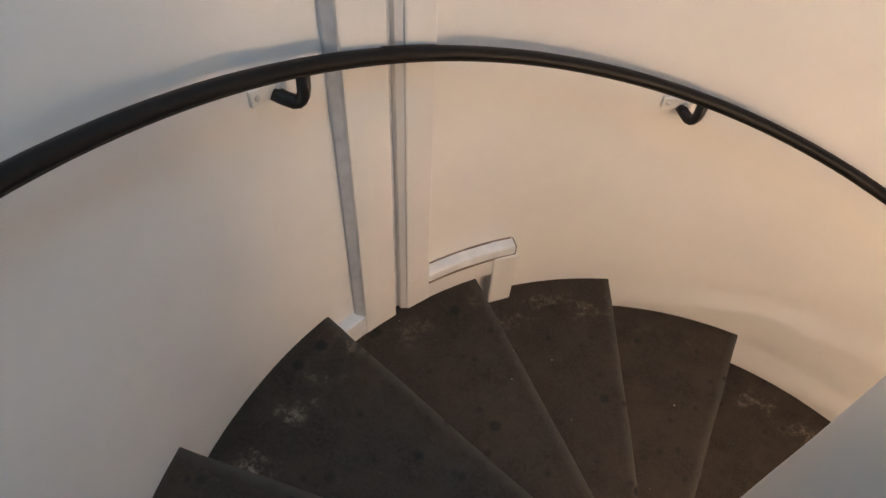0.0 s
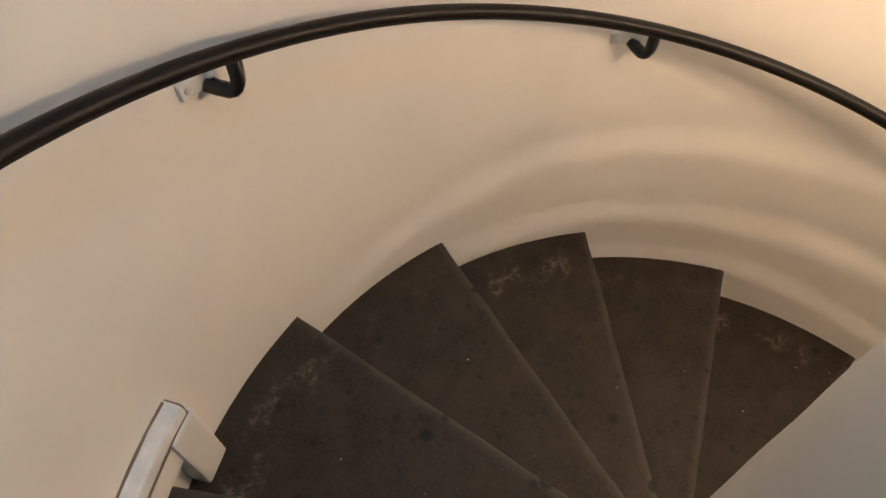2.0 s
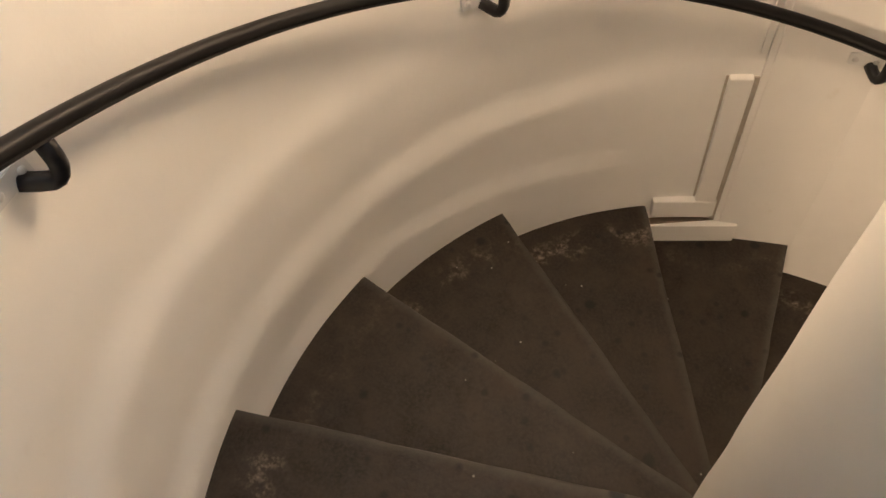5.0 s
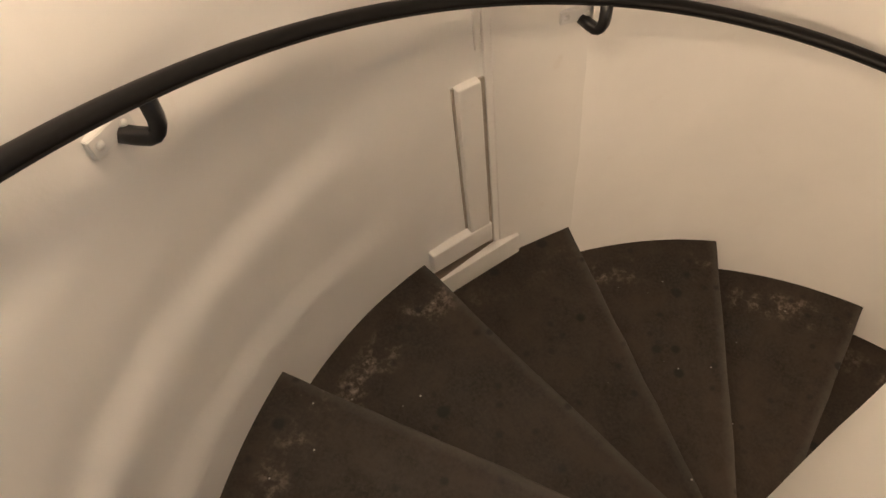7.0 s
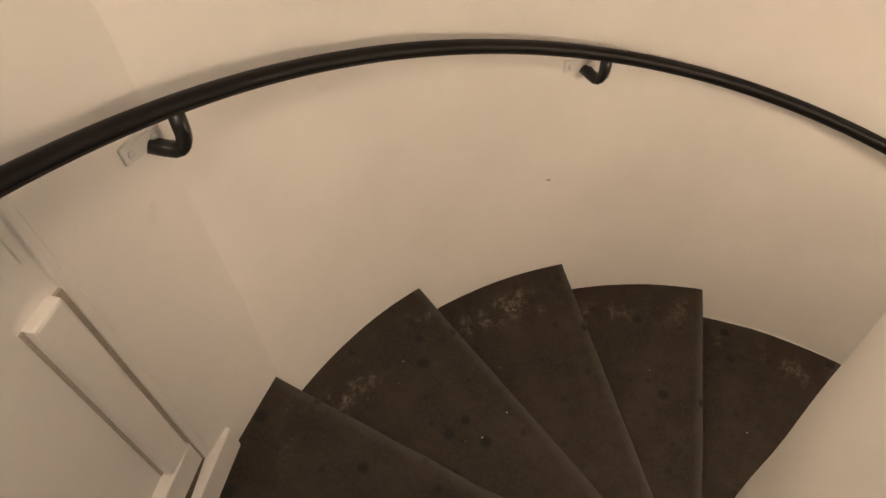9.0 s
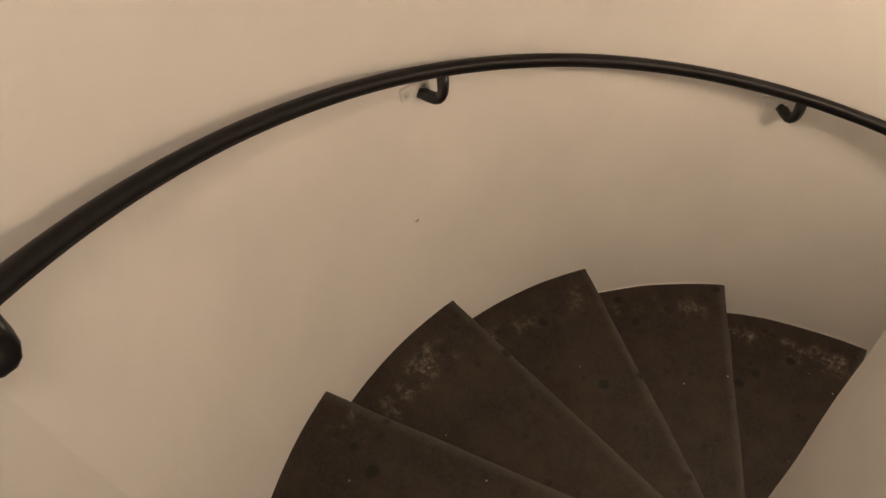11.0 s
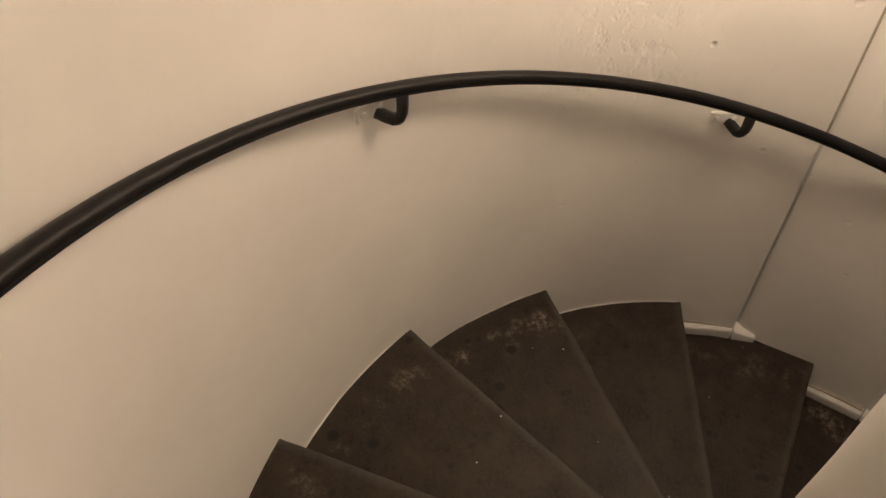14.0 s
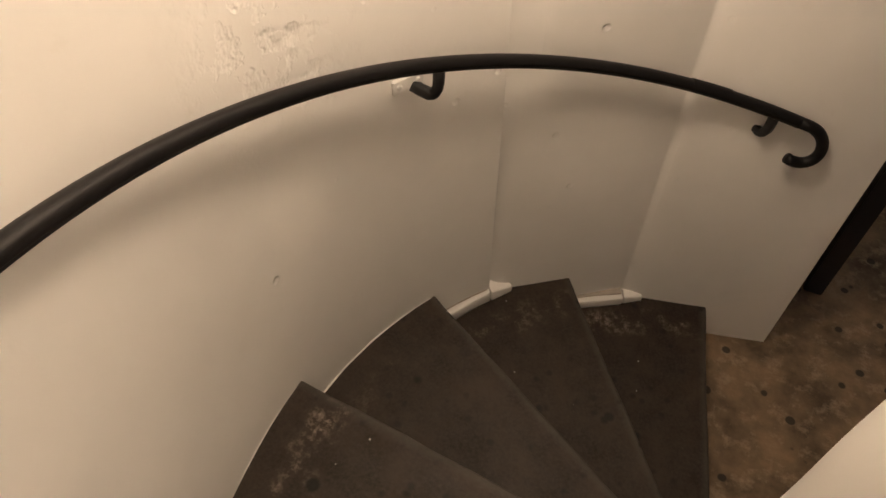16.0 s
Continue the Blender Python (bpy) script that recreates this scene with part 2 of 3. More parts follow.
def arc_block(a0, a1, r0, r1, z0, z1, steps=0, bev=0.004, flat=False, r0b=None, z1b=None, rough=0.0):
    """A block that follows the round wall from angle a0 to a1 between two radii and two heights. r0b, z1b: values at a1."""
    n = 1 if flat else max(1, steps or int(abs(a1 - a0) / 2.5))
    bm = bmesh.new()
    rings = []
    for i in range(n + 1):
        f = i / n
        a = a0 + (a1 - a0) * f
        ri = r0 + ((r0b if r0b is not None else r0) - r0) * f
        zt = z1 + ((z1b if z1b is not None else z1) - z1) * f
        q = [at(a, ri, z0), at(a, r1, z0), at(a, r1, zt), at(a, ri, zt)]
        if rough:
            q = [v + at(a, wobble(v + Vector((3, 1, 7)), rough, 0.06)) for v in q]
        rings.append([bm.verts.new(v) for v in q])
    for a, b in zip(rings, rings[1:]):
        for j in range(4):
            bm.faces.new((a[j], a[(j + 1) % 4], b[(j + 1) % 4], b[j]))
    bm.faces.new(rings[0])
    bm.faces.new(rings[-1][::-1])
    bmesh.ops.recalc_face_normals(bm, faces=bm.faces)
    if bev:
        sharp = [e for e in bm.edges if len(e.link_faces) == 2 and e.calc_face_angle(0) > 0.6]
        bmesh.ops.bevel(bm, geom=sharp, offset=bev, segments=2, profile=0.6, affect="EDGES", clamp_overlap=True)
    return bm


def sweep(points, profile, ups, closed_ends=True):
    """A profile (pairs across, up) carried along points; ups: the up vector at each point."""
    bm = bmesh.new()
    rings = []
    for i, p in enumerate(points):
        d = (points[min(i + 1, len(points) - 1)] - points[max(i - 1, 0)]).normalized()
        side = d.cross(ups[i]).normalized()
        up = side.cross(d).normalized()
        rings.append([bm.verts.new(p + side * u + up * v) for u, v in profile])
    n = len(profile)
    for a, b in zip(rings, rings[1:]):
        for j in range(n):
            bm.faces.new((a[j], a[(j + 1) % n], b[(j + 1) % n], b[j]))
    if closed_ends:
        bm.faces.new(rings[0])
        bm.faces.new(rings[-1][::-1])
    return bm


def circle(r, n=14, sx=1.0, sy=1.0):
    return [(r * sx * math.cos(2 * math.pi * i / n), r * sy * math.sin(2 * math.pi * i / n)) for i in range(n)]


# ---- round wall ----
DOOR = (38.0, 90.0, -1.0, 2.08)               # doorway at the foot
FOLD_A, FOLD_B, FOLD_C = 141.8, 117.0, 90.0  # folds of the flat stretches at the foot


def chord(a, a0, r0, a1, r1):
    """Radius at angle a of the straight line between two points of the plan."""
    p, q, d = at(a0, r0), at(a1, r1), at(a, 1.0)
    e = q - p
    return (p.x * e.y - p.y * e.x) / (d.x * e.y - d.y * e.x)


def wall_r(deg, z):
    r = R + wobble(at(deg, R, z), 0.003, 0.6) + wobble(at(deg, R, z + 9), 0.0012, 0.14)
    # shallow courses standing out of the plaster below the upper lamp
    d = (deg + 180) % 360 - 180
    side = min(1.0, max(0.0, (d + 36) / 10), max(0.0, (96 - d) / 14))
    if side > 0 and 1.7 < z < 3.3:
        for zc, amp, w in ((2.83 - 0.0052 * max(0.0, d - 45), 0.0145, 0.085), (2.465 - 0.0022 * max(0.0, d - 40), 0.0165, 0.085), (2.20 + 0.0026 * min(0.0, d - 12), 0.0105, 0.075)):
            u = (z - zc) / w
            r += side * amp * u * math.exp(-u * u)
    if FOLD_C - 0.01 <= deg <= FOLD_A and z < 2.52:
        if deg > FOLD_B:
            flat = chord(deg, FOLD_A, 1.372, FOLD_B, 1.346)
        else:
            flat = chord(deg, FOLD_B, 1.346, FOLD_C, 1.362)
        flat -= 0.009 * min(1.0, max(0.0, (z - 0.2) / 0.8)) * min(1.0, max(0.0, (FOLD_B + 0.4 - deg) / 1.2)) * min(1.0, max(0.0, (deg - 90) / 20))
        flat -= 0.008 * min(1.0, max(0.0, (z - 1.36) / 0.12)) * min(1.0, max(0.0, (137.6 - deg) / 0.5)) * min(1.0, max(0.0, (deg - FOLD_B) / 6))
        flat += 0.020 * math.exp(-(((deg - FOLD_A) / 1.1) ** 2)) + wobble(at(deg, R, z), 0.003, 0.3)
        k = min(1.0, max(0.0, (2.52 - z) / 0.15))
        r = r + (flat - r) * k
    return r


def build_wall():
    cuts = sorted({*np.arange(0, 360, 1.25).round(3).tolist(), *DOOR[:2], FOLD_A, FOLD_A + 0.25, FOLD_A + 0.5, FOLD_A + 0.8, FOLD_A - 0.3, FOLD_A - 0.6, FOLD_B, FOLD_B - 0.8, FOLD_B + 0.4, 137.6, 137.1})
    zs = sorted({*np.arange(-0.1, TOP, 0.05).round(3).tolist(), *np.arange(1.9, 3.15, 0.0125).round(4).tolist(), 0.0, DOOR[3], TOP})
    na, nz = len(cuts), len(zs)
    verts = []
    for z in zs:
        for a in cuts:
            verts.append(at(a, wall_r(a, z), z))
    off = len(verts)
    for z in zs:
        for a in cuts:
            verts.append(at(a, R + 0.34, z))

    def is_open(i, j):
        a = cuts[i % na] + 0.05
        z = zs[j] + 0.005
        return DOOR[0] <= a < DOOR[1] and DOOR[2] <= z < DOOR[3]

    faces = []
    for j in range(nz - 1):
        for i in range(na):
            if is_open(i, j):
                continue
            i2 = (i + 1) % na
            q = [j * na + i, j * na + i2, (j + 1) * na + i2, (j + 1) * na + i]
            faces.append(q)
            faces.append([v + off for v in reversed(q)])
            for (di, dj, e0, e1) in ((-1, 0, q[0], q[3]), (1, 0, q[2], q[1]), (0, -1, q[1], q[0]), (0, 1, q[3], q[2])):
                jj = j + dj
                if jj < 0 or jj >= nz - 1 or is_open((i + di) % na, jj):
                    faces.append([e0, e1, e1 + off, e0 + off])
    me = bpy.data.meshes.new("wall_outer")
    me.from_pydata([tuple(v) for v in verts], [], faces)
    me.update()
    me.materials.append(WALL_PAINT)
    me.polygons.foreach_set("use_smooth", [True] * len(me.polygons))
    me.set_sharp_from_angle(angle=radians(40))
    ob = new("wall_outer", me)
    return tagged(ob, "round white-painted plaster stairwell wall, slightly uneven", "wall", kind="structure")


wall = build_wall()

# newel
nv, nf = [], []
NS = 64
nz = [-0.1 + 0.06 * i for i in range(98)]
for z in nz:
    for i in range(NS):
        a = 360 * i / NS
        nv.append(at(a, NEWEL + wobble(at(a, 0.3, z), 0.004, 0.25), z))
for j in range(len(nz) - 1):
    for i in range(NS):
        i2 = (i + 1) % NS
        nf.append([j * NS + i, j * NS + i2, (j + 1) * NS + i2, (j + 1) * NS + i])
nf += [list(range(NS))[::-1], [(len(nz) - 1) * NS + i for i in range(NS)]]
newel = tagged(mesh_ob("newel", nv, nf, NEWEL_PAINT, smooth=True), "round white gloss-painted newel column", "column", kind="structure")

# floors, ceiling and the passage beyond the doorway
floor = tagged(part("floor", arc_block(0, 359.99, 0.0, R + 0.3, -0.12, 0.0, steps=72, bev=0), FLOOR), "worn sandy stone floor with dark spots", "floor", kind="structure")
ceiling = tagged(part("ceiling", arc_block(0, 359.99, 0.61, R + 0.34, TOP, TOP + 0.1, steps=72, bev=0), WALL_PAINT), "white plastered stairwell ceiling", "ceiling", kind="structure")


def box(x0, x1, y0, y1, z0, z1, bev=0.0):
    bm = bmesh.new()
    bmesh.ops.create_cube(bm, size=1.0, matrix=Matrix.LocRotScale(((x0 + x1) / 2, (y0 + y1) / 2, (z0 + z1) / 2), None, (x1 - x0, y1 - y0, z1 - z0)))
    if bev:
        bmesh.ops.bevel(bm, geom=bm.edges[:], offset=bev, segments=2, affect="EDGES")
    return bm


tagged(part("floor_passage", box(-0.6, 3.6, 1.15, 4.2, -0.12, -0.004), FLOOR), "worn sandy stone passage floor", "floor", kind="structure")
tagged(part("ceiling_passage", box(-0.6, 3.6, 1.2, 4.2, 2.3, 2.4), WALL_PAINT), "white passage ceiling", "ceiling", kind="structure")
tagged(part("wall_passage_far", box(-0.6, 3.6, 4.2, 4.3, -0.12, 2.4), WALL_PAINT), "plain white passage wall", "wall", kind="structure")
tagged(part("wall_passage_west", box(-0.7, -0.6, 1.3, 4.3, -0.12, 2.4), WALL_PAINT), "plain white passage wall", "wall", kind="structure")
tagged(part("wall_passage_east", box(3.6, 3.7, 0.2, 4.3, -0.12, 2.4), WALL_PAINT), "plain white passage wall", "wall", kind="structure")
tagged(part("wall_passage_near", box(1.66, 3.6, 0.2, 0.3, -0.12, 2.4), WALL_PAINT), "plain white passage wall", "wall", kind="structure")


# ---- stairs ----
def step_mesh(seed):
    """One solid step: nose along +x, tread behind it at positive angles. Worn rounded nose, uneven rim."""
    rs = np.concatenate([np.linspace(0.19, 0.45, 5), np.linspace(0.55, R - 0.06, 11), [R - 0.02, R + 0.05]])
    verts, faces = [], []
    back = TURN_STEP + 1.0
    rows = []
    for r in rs:
        w = 0.004 * noise.noise(Vector((r * 9, seed * 7.1, 0))) + 0.002 * noise.noise(Vector((r * 40, seed * 3.3, 2)))
        h = 0.0025 * noise.noise(Vector((r * 5, seed * 5.7, 4)))
        line = []
        for s, z in ((0.004, -0.24), (0.004, -0.05), (0.0, -0.008), (0.0012, -0.003), (0.005, -0.0006), (0.016, 0.0)):
            line.append(Vector((r, s + w, z + h)))
        for f in (0.12, 0.3, 0.55, 0.8, 1.0):
            p = at(back * f, r, h * (1 - f))
            p += Vector((0, 0.02 * (1 - f), 0))
            dip = -0.004 * math.exp(-((r - 0.8) / 0.25) ** 2) * (1 - f)
            p.z += dip + 0.0015 * noise.noise(Vector((p.x * 8, p.y * 8, seed * 4.0)))
            line.append(p)
        line.append(at(back, r, -0.24))
        rows.append(line)
    n = len(rows[0])
    for line in rows:
        verts += line
    for i in range(len(rows) - 1):
        for j in range(n):
            j2 = (j + 1) % n
            faces.append([i * n + j, (i + 1) * n + j, (i + 1) * n + j2, i * n + j2])
    faces.append(list(range(n)))
    faces.append([(len(rows) - 1) * n + j for j in range(n)][::-1])
    me = bpy.data.meshes.new("step")
    me.from_pydata([tuple(v) for v in verts], [], faces)
    me.update()
    bm = bmesh.new()
    bm.from_mesh(me)
    bmesh.ops.recalc_face_normals(bm, faces=bm.faces)
    bm.to_mesh(me)
    bm.free()
    me.polygons.foreach_set("use_smooth", [True] * len(me.polygons))
    me.set_sharp_from_angle(angle=radians(50))
    me.materials.append(STONE)
    return me


stairs = tagged(new("spiral_stair"), "worn dark stone spiral staircase between newel and wall", "stairs", kind="structure")
variants = [step_mesh(i + 1) for i in range(9)]
for k in range(FIRST, LAST + 1):
    s = new("step", variants[(k * 4) % 9])
    s.parent = stairs
    s.matrix_basis = pose(0, 0, tread(k), 0, 0, NOSE0 - TURN_STEP * k + NOSE_SHIFT.get(k, 0.0))

# plastered underside of the flight
sv, sf = [], []
a = NOSE0 - TURN_STEP * LAST + 20
A_END = NOSE0 - TURN_STEP * (FIRST - 1)
while a <= A_END:
    z = pitch_z(a) - 0.20
    sv += [at(a, NEWEL - 0.02, z), at(a, R + 0.05, z), at(a, R + 0.05, z - 0.06), at(a, NEWEL - 0.02, z - 0.06)]
    a += 4.0
for i in range(len(sv) // 4 - 1):
    for j in range(4):
        sf.append([i * 4 + j, i * 4 + (j + 1) % 4, i * 4 + 4 + (j + 1) % 4, i * 4 + 4 + j])
sf += [[0, 1, 2, 3], [len(sv) - 1, len(sv) - 2, len(sv) - 3, len(sv) - 4]]
tagged(mesh_ob("ceiling_soffit", sv, sf, WALL_PAINT, smooth=False), "white plastered underside of the stair", "ceiling", kind="structure")
# landing at the head of the stair
tagged(part("floor_landing", arc_block(A_END - TURN_STEP, A_END + 8, NEWEL - 0.01, R + 0.05, tread(FIRST - 1) - 0.2, tread(FIRST - 1), bev=0), STONE), "dark stone upper landing", "floor", kind="structure")

# ---- handrail ----
handrail = tagged(new("handrail"), "black curved handrail along the round wall, hooked at its lower end", "handrail")
GRIP = [(0.018 * math.cos(t), 0.001 + 0.0165 * math.sin(t)) for t in [math.pi * i / 10 for i in range(11)]] + [(-0.0175, -0.0055), (-0.016, -0.0075), (0.016, -0.0075), (0.0175, -0.0055)]
BAR = [(-0.0155, -0.008), (-0.0155, -0.0125), (-0.014, -0.014), (0.014, -0.014), (0.0155, -0.0125), (0.0155, -0.008)]
RAIL_END = -257.5
pts, ups = [], []
a = 215.0
while a > RAIL_END:
    pts.append(at(a, RAIL_R + wobble((a / 20, 0, 0), 0.002, 1), rail_z(a)))
    ups.append(Vector((0, 0, 1)))
    a -= 2.0
part("grip", sweep(pts, GRIP, ups), BLACK, handrail, smooth=True).data.set_sharp_from_angle(angle=radians(35))
part("underside_bar", sweep(pts, BAR, ups), BLACK_STEEL, handrail, "flat black steel bar")
# hooked end: the rail turns down and back under itself
end = pts[-1]
fwd = (pts[-1] - pts[-2]).normalized()
hp, hu = [], []
HR = 0.068
for i in range(19):
    t = radians(-8 + 205 * i / 18)
    if i == 0:
        hp.append(end - fwd * 0.004)
        hu.append(Vector((0, 0, 1)))
        continue
    c = end + fwd * 0.035 - Vector((0, 0, HR))
    hp.append(c + fwd * HR * math.sin(t) + Vector((0, 0, HR * math.cos(t))))
    hu.append((fwd * math.sin(t) + Vector((0, 0, math.cos(t)))).normalized())
part("hook", sweep(hp, circle(0.0175, 14), hu), BLACK, handrail, "hooked round rail end", smooth=True)
for a0, a1 in ((130.0, 123.8), (-241.5, -247.0)):
    sp = [at(a0 + (a1 - a0) * i / 6, RAIL_R, rail_z(a0 + (a1 - a0) * i / 6)) for i in range(7)]
    part("joint_sleeve", sweep(sp, [(u * 1.05, v * 1.06 + 0.001) for u, v in GRIP], [Vector((0, 0, 1))] * 7), BLACK, handrail, "rough taped joint", smooth=False)


# ---- brackets: wall plate, arm and drop bar ----
def bracket():
    """Local frame: origin on the wall at rail height, x into the room, y down the flight, z up."""
    e = new("rail_bracket")
    x = 0.06
    path = [Vector(p) for p in ((x, 0, -0.010), (x - 0.002, -0.001, -0.055), (x - 0.0035, -0.003, -0.070), (x - 0.007, -0.007, -0.081), (x - 0.012, -0.0125, -0.087), (x - 0.018, -0.0185, -0.0885), (x - 0.034, -0.030, -0.082), (x - 0.054, -0.042, -0.073))]
    ov = [(0.0142 * math.copysign(abs(math.cos(t)) ** 0.6, math.cos(t)), 0.0142 * math.copysign(abs(math.sin(t)) ** 0.6, math.sin(t))) for t in [2 * math.pi * i / 12 for i in range(12)]]
    part("arm", sweep(path, ov, [Vector((0.62, -0.78, 0.0))] * len(path)), BLACK_STEEL, e, "bent black steel arm", smooth=True)
    bm = bmesh.new()
    bmesh.ops.create_cube(bm, size=1.0, matrix=Matrix.LocRotScale((0.000, -0.056, -0.060), None, (0.024, 0.088, 0.038)))
    bmesh.ops.bevel(bm, geom=bm.edges[:], offset=0.002, segments=2, affect="EDGES")
    part("wall_plate", bm, PLATE_PAINT, e, "white-painted steel wall plate")
    for y in (-0.083, -0.030):
        bm = bmesh.new()
        bmesh.ops.create_uvsphere(bm, u_segments=12, v_segments=6, radius=0.0085, matrix=Matrix.LocRotScale((0.0125, y, -0.060), None, (0.5, 1, 1)))
        part("screw", bm, SCREW, e, "painted domed screw", smooth=True)
    return tagged(e, "black steel handrail bracket on a white-painted wall plate", "bracket", "handrail brackets on the round wall")


first = bracket()
BRACKETS = (139.0, 87.5, 38.6, -10.8, -59.7, -109.8, -159.1, -207.3, -253.8, 192.0)


def bracket_pose(deg):
    a = radians(deg)
    w = R - (0.012 if deg == -59.7 else 0.0)  # packed out where it sits on the flat board
    return Matrix(((-math.cos(a), math.sin(a), 0, w * math.cos(a)), (-math.sin(a), -math.cos(a), 0, w * math.sin(a)), (0, 0, 1, rail_z(deg)), (0, 0, 0, 1)))


first.matrix_basis = bracket_pose(BRACKETS[0])
for deg in BRACKETS[1:]:
    copy_thing(first, bracket_pose(deg))

# ---- boxed-in post by the upper steps ----
t2 = tread(2)
post = tagged(new("boxed_post"), "white-painted upright boards with grimy, shade-greyed joints, built into the round wall", "trim", kind="structure")
POST_TOP = Z0 + 2.6
part("board", arc_block(134.25, 128.85, R - 0.044, R + 0.03, t2 - 0.002, POST_TOP, bev=0.005, rough=0.002), TRIM_PAINT, post)
part("board", arc_block(126.9, 123.0, R - 0.046, R + 0.03, t2 - 0.002, POST_TOP, bev=0.006, rough=0.002), TRIM_PAINT, post)
part("moulding", arc_block(127.7, 126.85, R - 0.030, R + 0.03, t2 - 0.002, POST_TOP, bev=0.003, r0b=R - 0.040, rough=0.0015), TRIM_PAINT, post, "white-painted stepped edge strip")
# shade of the splayed side and the recessed joint is put into their colour
part("splayed_side", arc_block(134.95, 134.2, R - 0.012, R + 0.02, t2 + 0.05, POST_TOP, bev=0, r0b=R - 0.036), SHADE_GREY, post, "splayed side of the board, its shade painted grey")
part("joint", arc_block(128.9, 127.6, R - 0.014, R + 0.02, t2 - 0.002, POST_TOP, bev=0), SHADE_GREY, post, "joint floor with its shade painted grey")
part("crack", arc_block(128.85, 128.55, R - 0.020, R + 0.01, t2 - 0.002, t2 + 0.75, bev=0, rough=0.002), GRIME, post, "thin brown crack")
part("base_block", arc_block(138.4, 133.3, R - 0.040, R + 0.03, t2 - 0.004, t2 + 0.095, bev=0.004), WORN_TRIM, post)

ledge = tagged(new("skirting_ledge"), "chipped white ledge along the foot of the wall, with a worn end block", "trim", kind="structure")
part("rail_top", arc_block(123.2, 108.1, R - 0.046, R + 0.03, t2 + 0.094, t2 + 0.138, bev=0.010, rough=0.003), WORN_TRIM, ledge, "worn grey-white top board")
part("face_board", arc_block(123.1, 109.4, R - 0.042, R + 0.03, t2 - 0.004, t2 + 0.095, bev=0.002), TRIM_PAINT, ledge)
part("end_block", arc_block(111.8, 107.6, R - 0.052, R + 0.03, tread(3) - 0.01, t2 + 0.095, bev=0.010, rough=0.008), TRIM_PAINT, ledge, "worn off-white end block")
part("chipped_edge", arc_block(122.4, 108.4, R - 0.006, R + 0.012, t2 + 0.134, t2 + 0.1415, bev=0, rough=0.003), CHIP, ledge, "bare brown chipped edge")
part("chipped_edge", arc_block(123.0, 108.0, R - 0.0475, R - 0.03, t2 + 0.089, t2 + 0.0955, bev=0), CHIP, ledge, "bare brown chipped edge")

part("chipped_edge", arc_block(108.25, 108.0, R - 0.044, R + 0.01, t2 + 0.099, t2 + 0.136, bev=0.002, rough=0.002), CHIP, ledge, "bare brown chipped end")

# ---- boarded hatch frame lower down ----
t9 = tread(9)
hatch = tagged(new("boarded_frame"), "white-painted flat board with battens and a grimy slot, set in the wall", "trim", kind="structure")
part("flat_board", arc_block(-47.0, -61.5, R - 0.016, R + 0.03, t9 - 0.004, t9 + 1.75, bev=0.004, flat=True, r0b=R + 0.0095), TRIM_PAINT, hatch)
part("upright_batten", arc_block(-42.15, -45.35, R - 0.026, R + 0.02, t9 + 0.14, t9 + 0.818, bev=0.007), TRIM_PAINT, hatch)
# painted strip for the soft shadow along the batten's left edge
part("gap", arc_block(-41.85, -42.2, R - 0.0055, R + 0.01, t9 + 0.232, t9 + 0.815, bev=0), DIRT_SHADE, hatch, "thin shadow line beside the batten, painted grey")
part("lower_batten", arc_block(-35.4, -45.6, R - 0.027, R + 0.02, t9 + 0.136, t9 + 0.226, bev=0.006, flat=True), TRIM_PAINT, hatch)
part("slot", arc_block(-35.2, -46.4, R - 0.033, R + 0.02, t9 + 0.08, t9 + 0.0985, bev=0, r0b=R - 0.008, flat=True), GRIME, hatch, "grimy recessed slot")
part("slot", arc_block(-45.4, -46.2, R - 0.007, R + 0.02, t9 + 0.097, t9 + 0.81, bev=0), DIRT_SHADE, hatch, "grimy recessed slot")
part("edge_strip", arc_block(-46.15, -47.1, R - 0.013, R + 0.02, t9 + 0.09, t9 + 1.75, bev=0.002), TRIM_PAINT, hatch)
part("edge_strip", arc_block(-45.2, -45.9, R - 0.007, R + 0.02, t9 + 0.9, t9 + 1.75, bev=0.002), TRIM_PAINT, hatch)
part("foot_ledge", arc_block(-33.9, -50.0, R - 0.040, R + 0.04, t9 - 0.004, t9 + 0.096, bev=0.004, r0b=R - 0.030, flat=True), TRIM_PAINT, hatch)

# ---- ledges at the foot of the flat stretches ----
foot = tagged(new("foot_skirting"), "low white-painted skirting ledges with cracked joints at the lowest steps", "trim", kind="structure")
part("ledge", arc_block(-207.4, -217.9, R - 0.032, R + 0.05, tread(16) - 0.004, tread(16) + 0.046, bev=0.012, z1b=tread(16) + 0.056, r0b=R - 0.020, rough=0.003), TRIM_PAINT, foot)
part("ledge", arc_block(-218.0, -222.0, R - 0.0215, R + 0.05, tread(16) - 0.004, tread(16) + 0.054, bev=0.008, z1b=tread(16) + 0.030, r0b=R - 0.0125, flat=True), TRIM_PAINT, foot)
part("ledge", arc_block(-231.8, -242.7, R - 0.047, R + 0.05, tread(17) - 0.004, tread(17) + 0.044, bev=0.010, r0b=R - 0.050, flat=True), TRIM_PAINT, foot)
part("ledge", arc_block(-242.8, -246.4, R - 0.0455, R + 0.05, tread(17) - 0.004, tread(17) + 0.042, bev=0.008, z1b=tread(17) + 0.022, r0b=R - 0.030, flat=True), TRIM_PAINT, foot)
part("crack", arc_block(-233.0, -242.4, R - 0.030, R + 0.03, tread(17) + 0.043, tread(17) + 0.052, bev=0), DIRT_SHADE, foot, "grimy crack above the ledge")
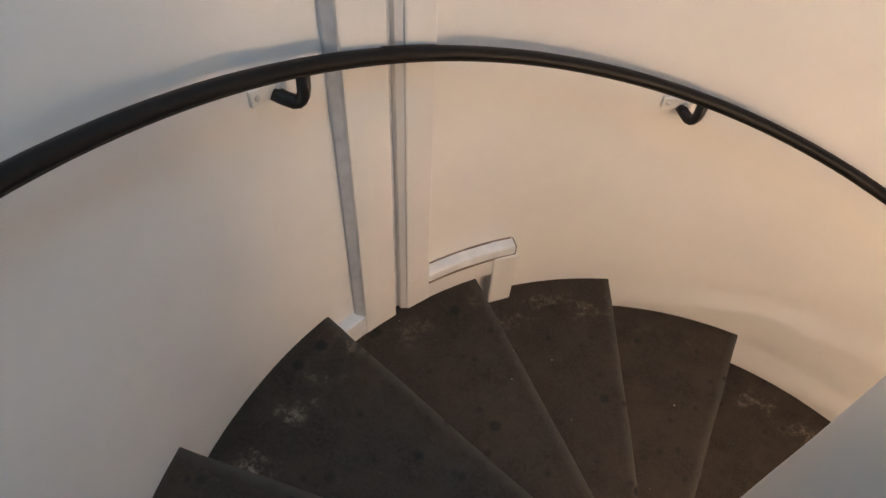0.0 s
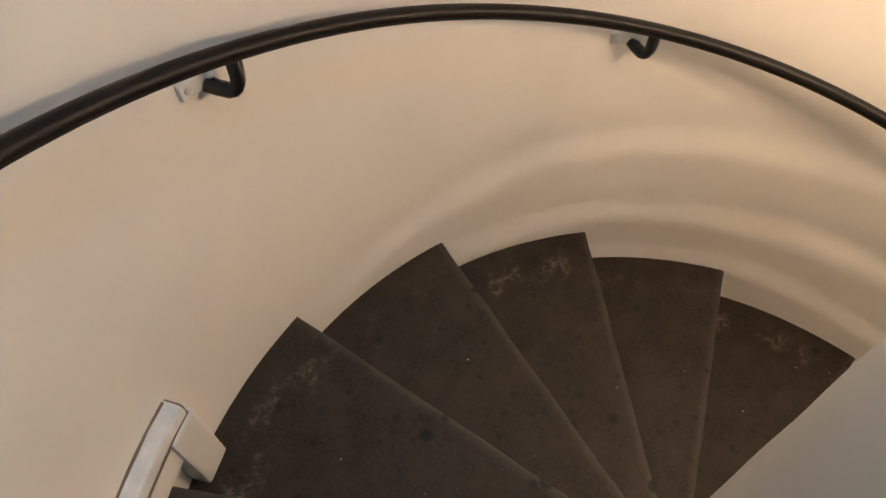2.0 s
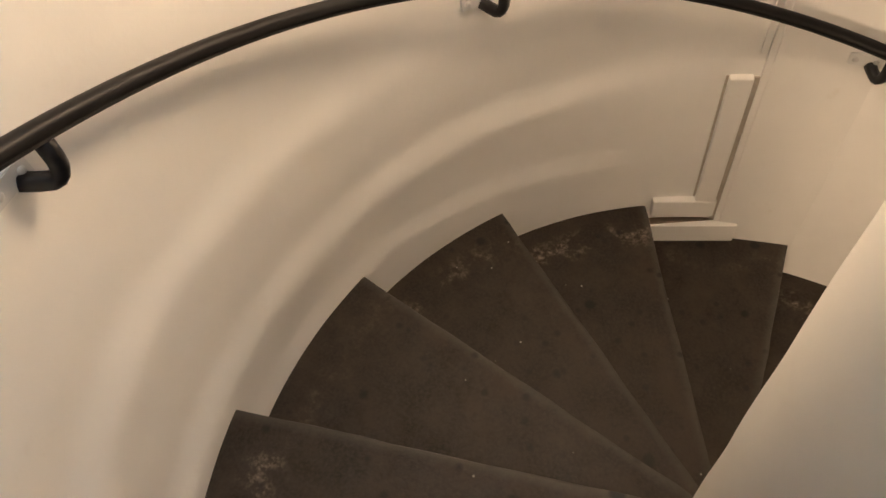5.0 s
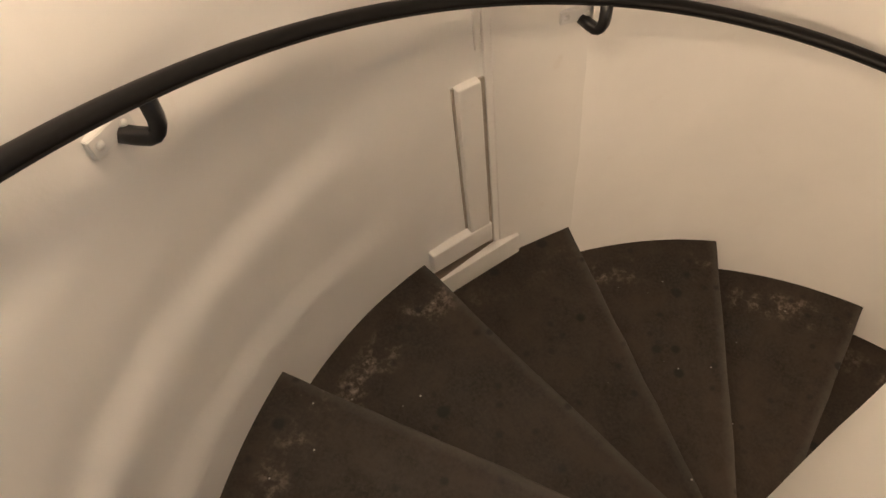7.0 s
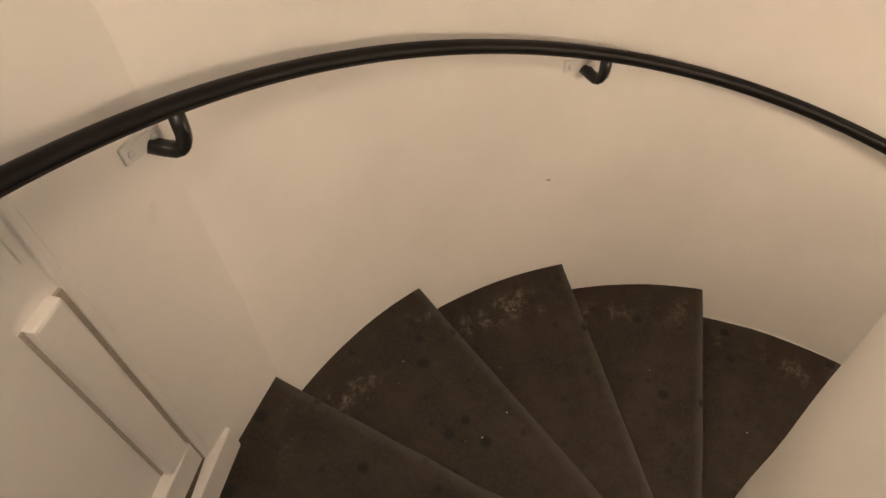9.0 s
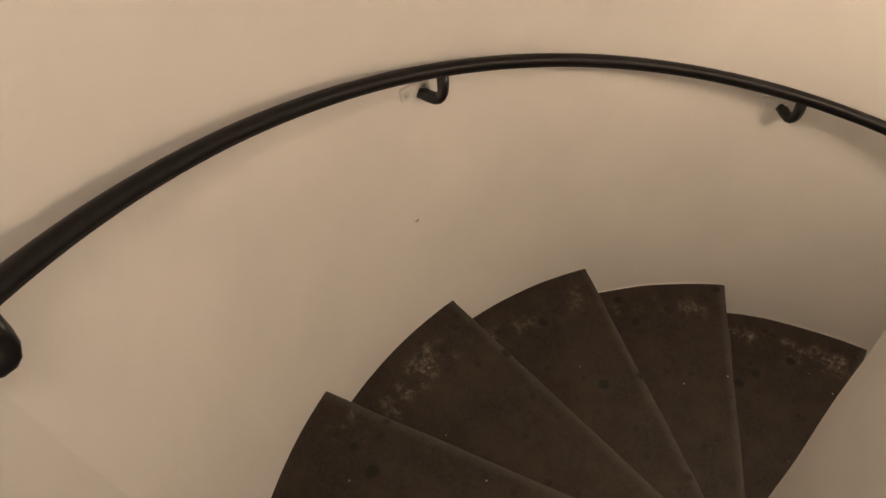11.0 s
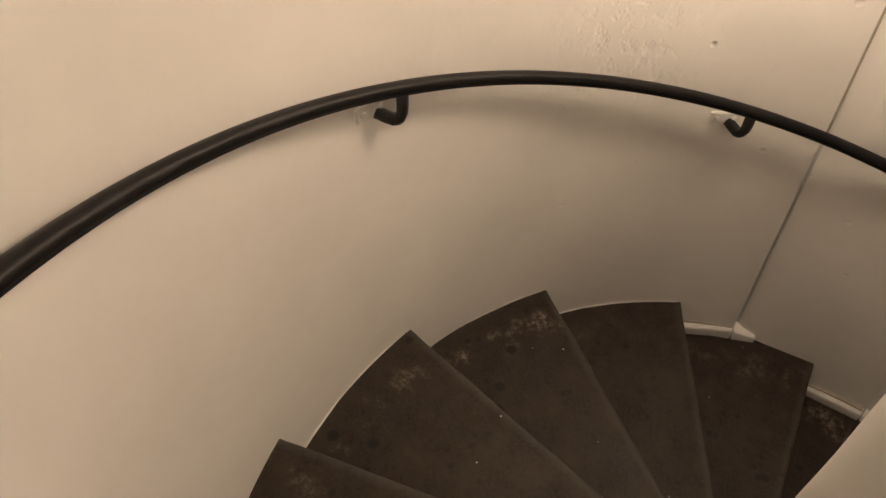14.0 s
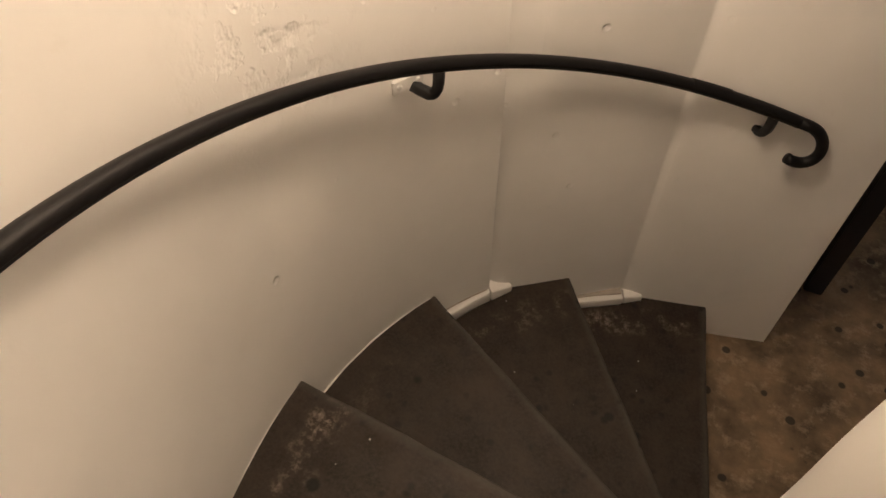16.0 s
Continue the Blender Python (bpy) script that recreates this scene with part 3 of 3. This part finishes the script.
part("crack", arc_block(-209.5, -217.5, R - 0.004, R + 0.03, tread(16) + 0.054, tread(16) + 0.060, bev=0), DIRT_SHADE, foot, "grimy crack above the ledge")

# soft shade of the wall fold painted as a grey strip
part("crack", arc_block(-218.4, -218.85, wall_r(141.6, 0.8) - 0.002, R + 0.06, tread(16) + 0.055, 1.36, bev=0, r0b=wall_r(141.15, 0.8) - 0.001, rough=0.003), SHADE_GREY, foot, "upright joint, its soft shade painted grey")
part("crack", arc_block(-218.0, -218.4, R + 0.0325, R + 0.05, tread(16) + 0.055, 1.33, bev=0, rough=0.003), GRIME, foot, "dark dirt line in the joint")
# above the rail the fold's shade is painted too, in the grime colour
part("crack", arc_block(-218.1, -218.6, R + 0.0275, R + 0.06, 1.38, 2.35, bev=0, rough=0.004), DIRT_SHADE, foot, "upright joint, its soft shade painted grey")

# ---- paint drawn along the wall ends of the lower steps ----
for k in range(13, 16):
    n0 = NOSE0 - TURN_STEP * k
    part("paint_line", arc_block(n0 + 1.0, n0 + TURN_STEP - 1.5, R - 0.0022, R + 0.01, tread(k) - 0.002, tread(k) + 0.0018, bev=0, rough=0.004), TRIM_PAINT, wall, "thin smear of white paint")

# ---- scuffs on the wall ----
for deg, z, w, h in ((-104.6, Z0 - 1.507, 0.013, 0.003),):
    q = arc_block(deg, deg - math.degrees(w / R), R - 0.0045, R + 0.02, z, z + h, steps=1, bev=0)
    part("scuff", q, SCUFF, wall, "small grey scuff")

# ---- wall lamps above the handrail ----
def wall_lamp(deg, up, reach, globe):
    e = tagged(new("wall_lamp"), "round opal wall lamp on a white back plate, lit", "lamp", "wall lamps up the stair")
    bm = bmesh.new()
    bmesh.ops.create_cone(bm, cap_ends=True, segments=32, radius1=0.075, radius2=0.07, depth=0.03, matrix=pose(0.01, 0, 0, 0, 90, 0))
    part("back_plate", bm, PLATE_PAINT, e)
    bm = bmesh.new()
    bmesh.ops.create_cone(bm, cap_ends=True, segments=20, radius1=0.03, radius2=0.025, depth=reach - globe + 0.01, matrix=pose((reach - globe + 0.01) / 2, 0, 0, 0, 90, 0))
    part("neck", bm, PLATE_PAINT, e)
    bm = bmesh.new()
    bmesh.ops.create_uvsphere(bm, u_segments=28, v_segments=16, radius=globe, matrix=pose(reach, 0, 0))
    part("opal_globe", bm, GLOW, e, "glowing opal glass globe", smooth=True)
    m = bracket_pose(deg)
    m[2][3] = rail_z(deg) + up
    e.matrix_basis = m
    return e


for lamp in LAMPS:
    wall_lamp(*lamp)

# unseen lamp added to light the passage beyond the doorway
pl = tagged(new("ceiling_lamp"), "unseen round opal ceiling lamp, added to light the passage", "lamp")
bm = bmesh.new()
bmesh.ops.create_uvsphere(bm, u_segments=24, v_segments=12, radius=0.06, matrix=pose(1.2, 2.4, 2.24))
part("opal_globe", bm, GLOW, pl, "glowing opal glass globe", smooth=True)
part("back_plate", box(1.12, 1.28, 2.32, 2.48, 2.285, 2.302, 0.004), PLATE_PAINT, pl)

# dark door leaf standing open in the doorway
door = tagged(new("door_1"), "open dark-painted door seen edge-on beyond the doorway", "door", kind="structure")
part("leaf", box(0.125, 0.165, 1.765, 2.5, 0.008, 2.05, 0.003), DARK_DOOR, door)
part("jamb", box(0.118, 0.195, 1.72, 1.76, 0.0, 2.08, 0.004), DARK_DOOR, door)

# round rooflight over the well
roof = tagged(new("window_1"), "round rooflight with a white frame over the stairwell", "window", kind="structure")
part("frame", arc_block(0, 359.99, 0.56, 0.62, TOP - 0.02, TOP + 0.16, steps=48, bev=0), TRIM_PAINT, roof)
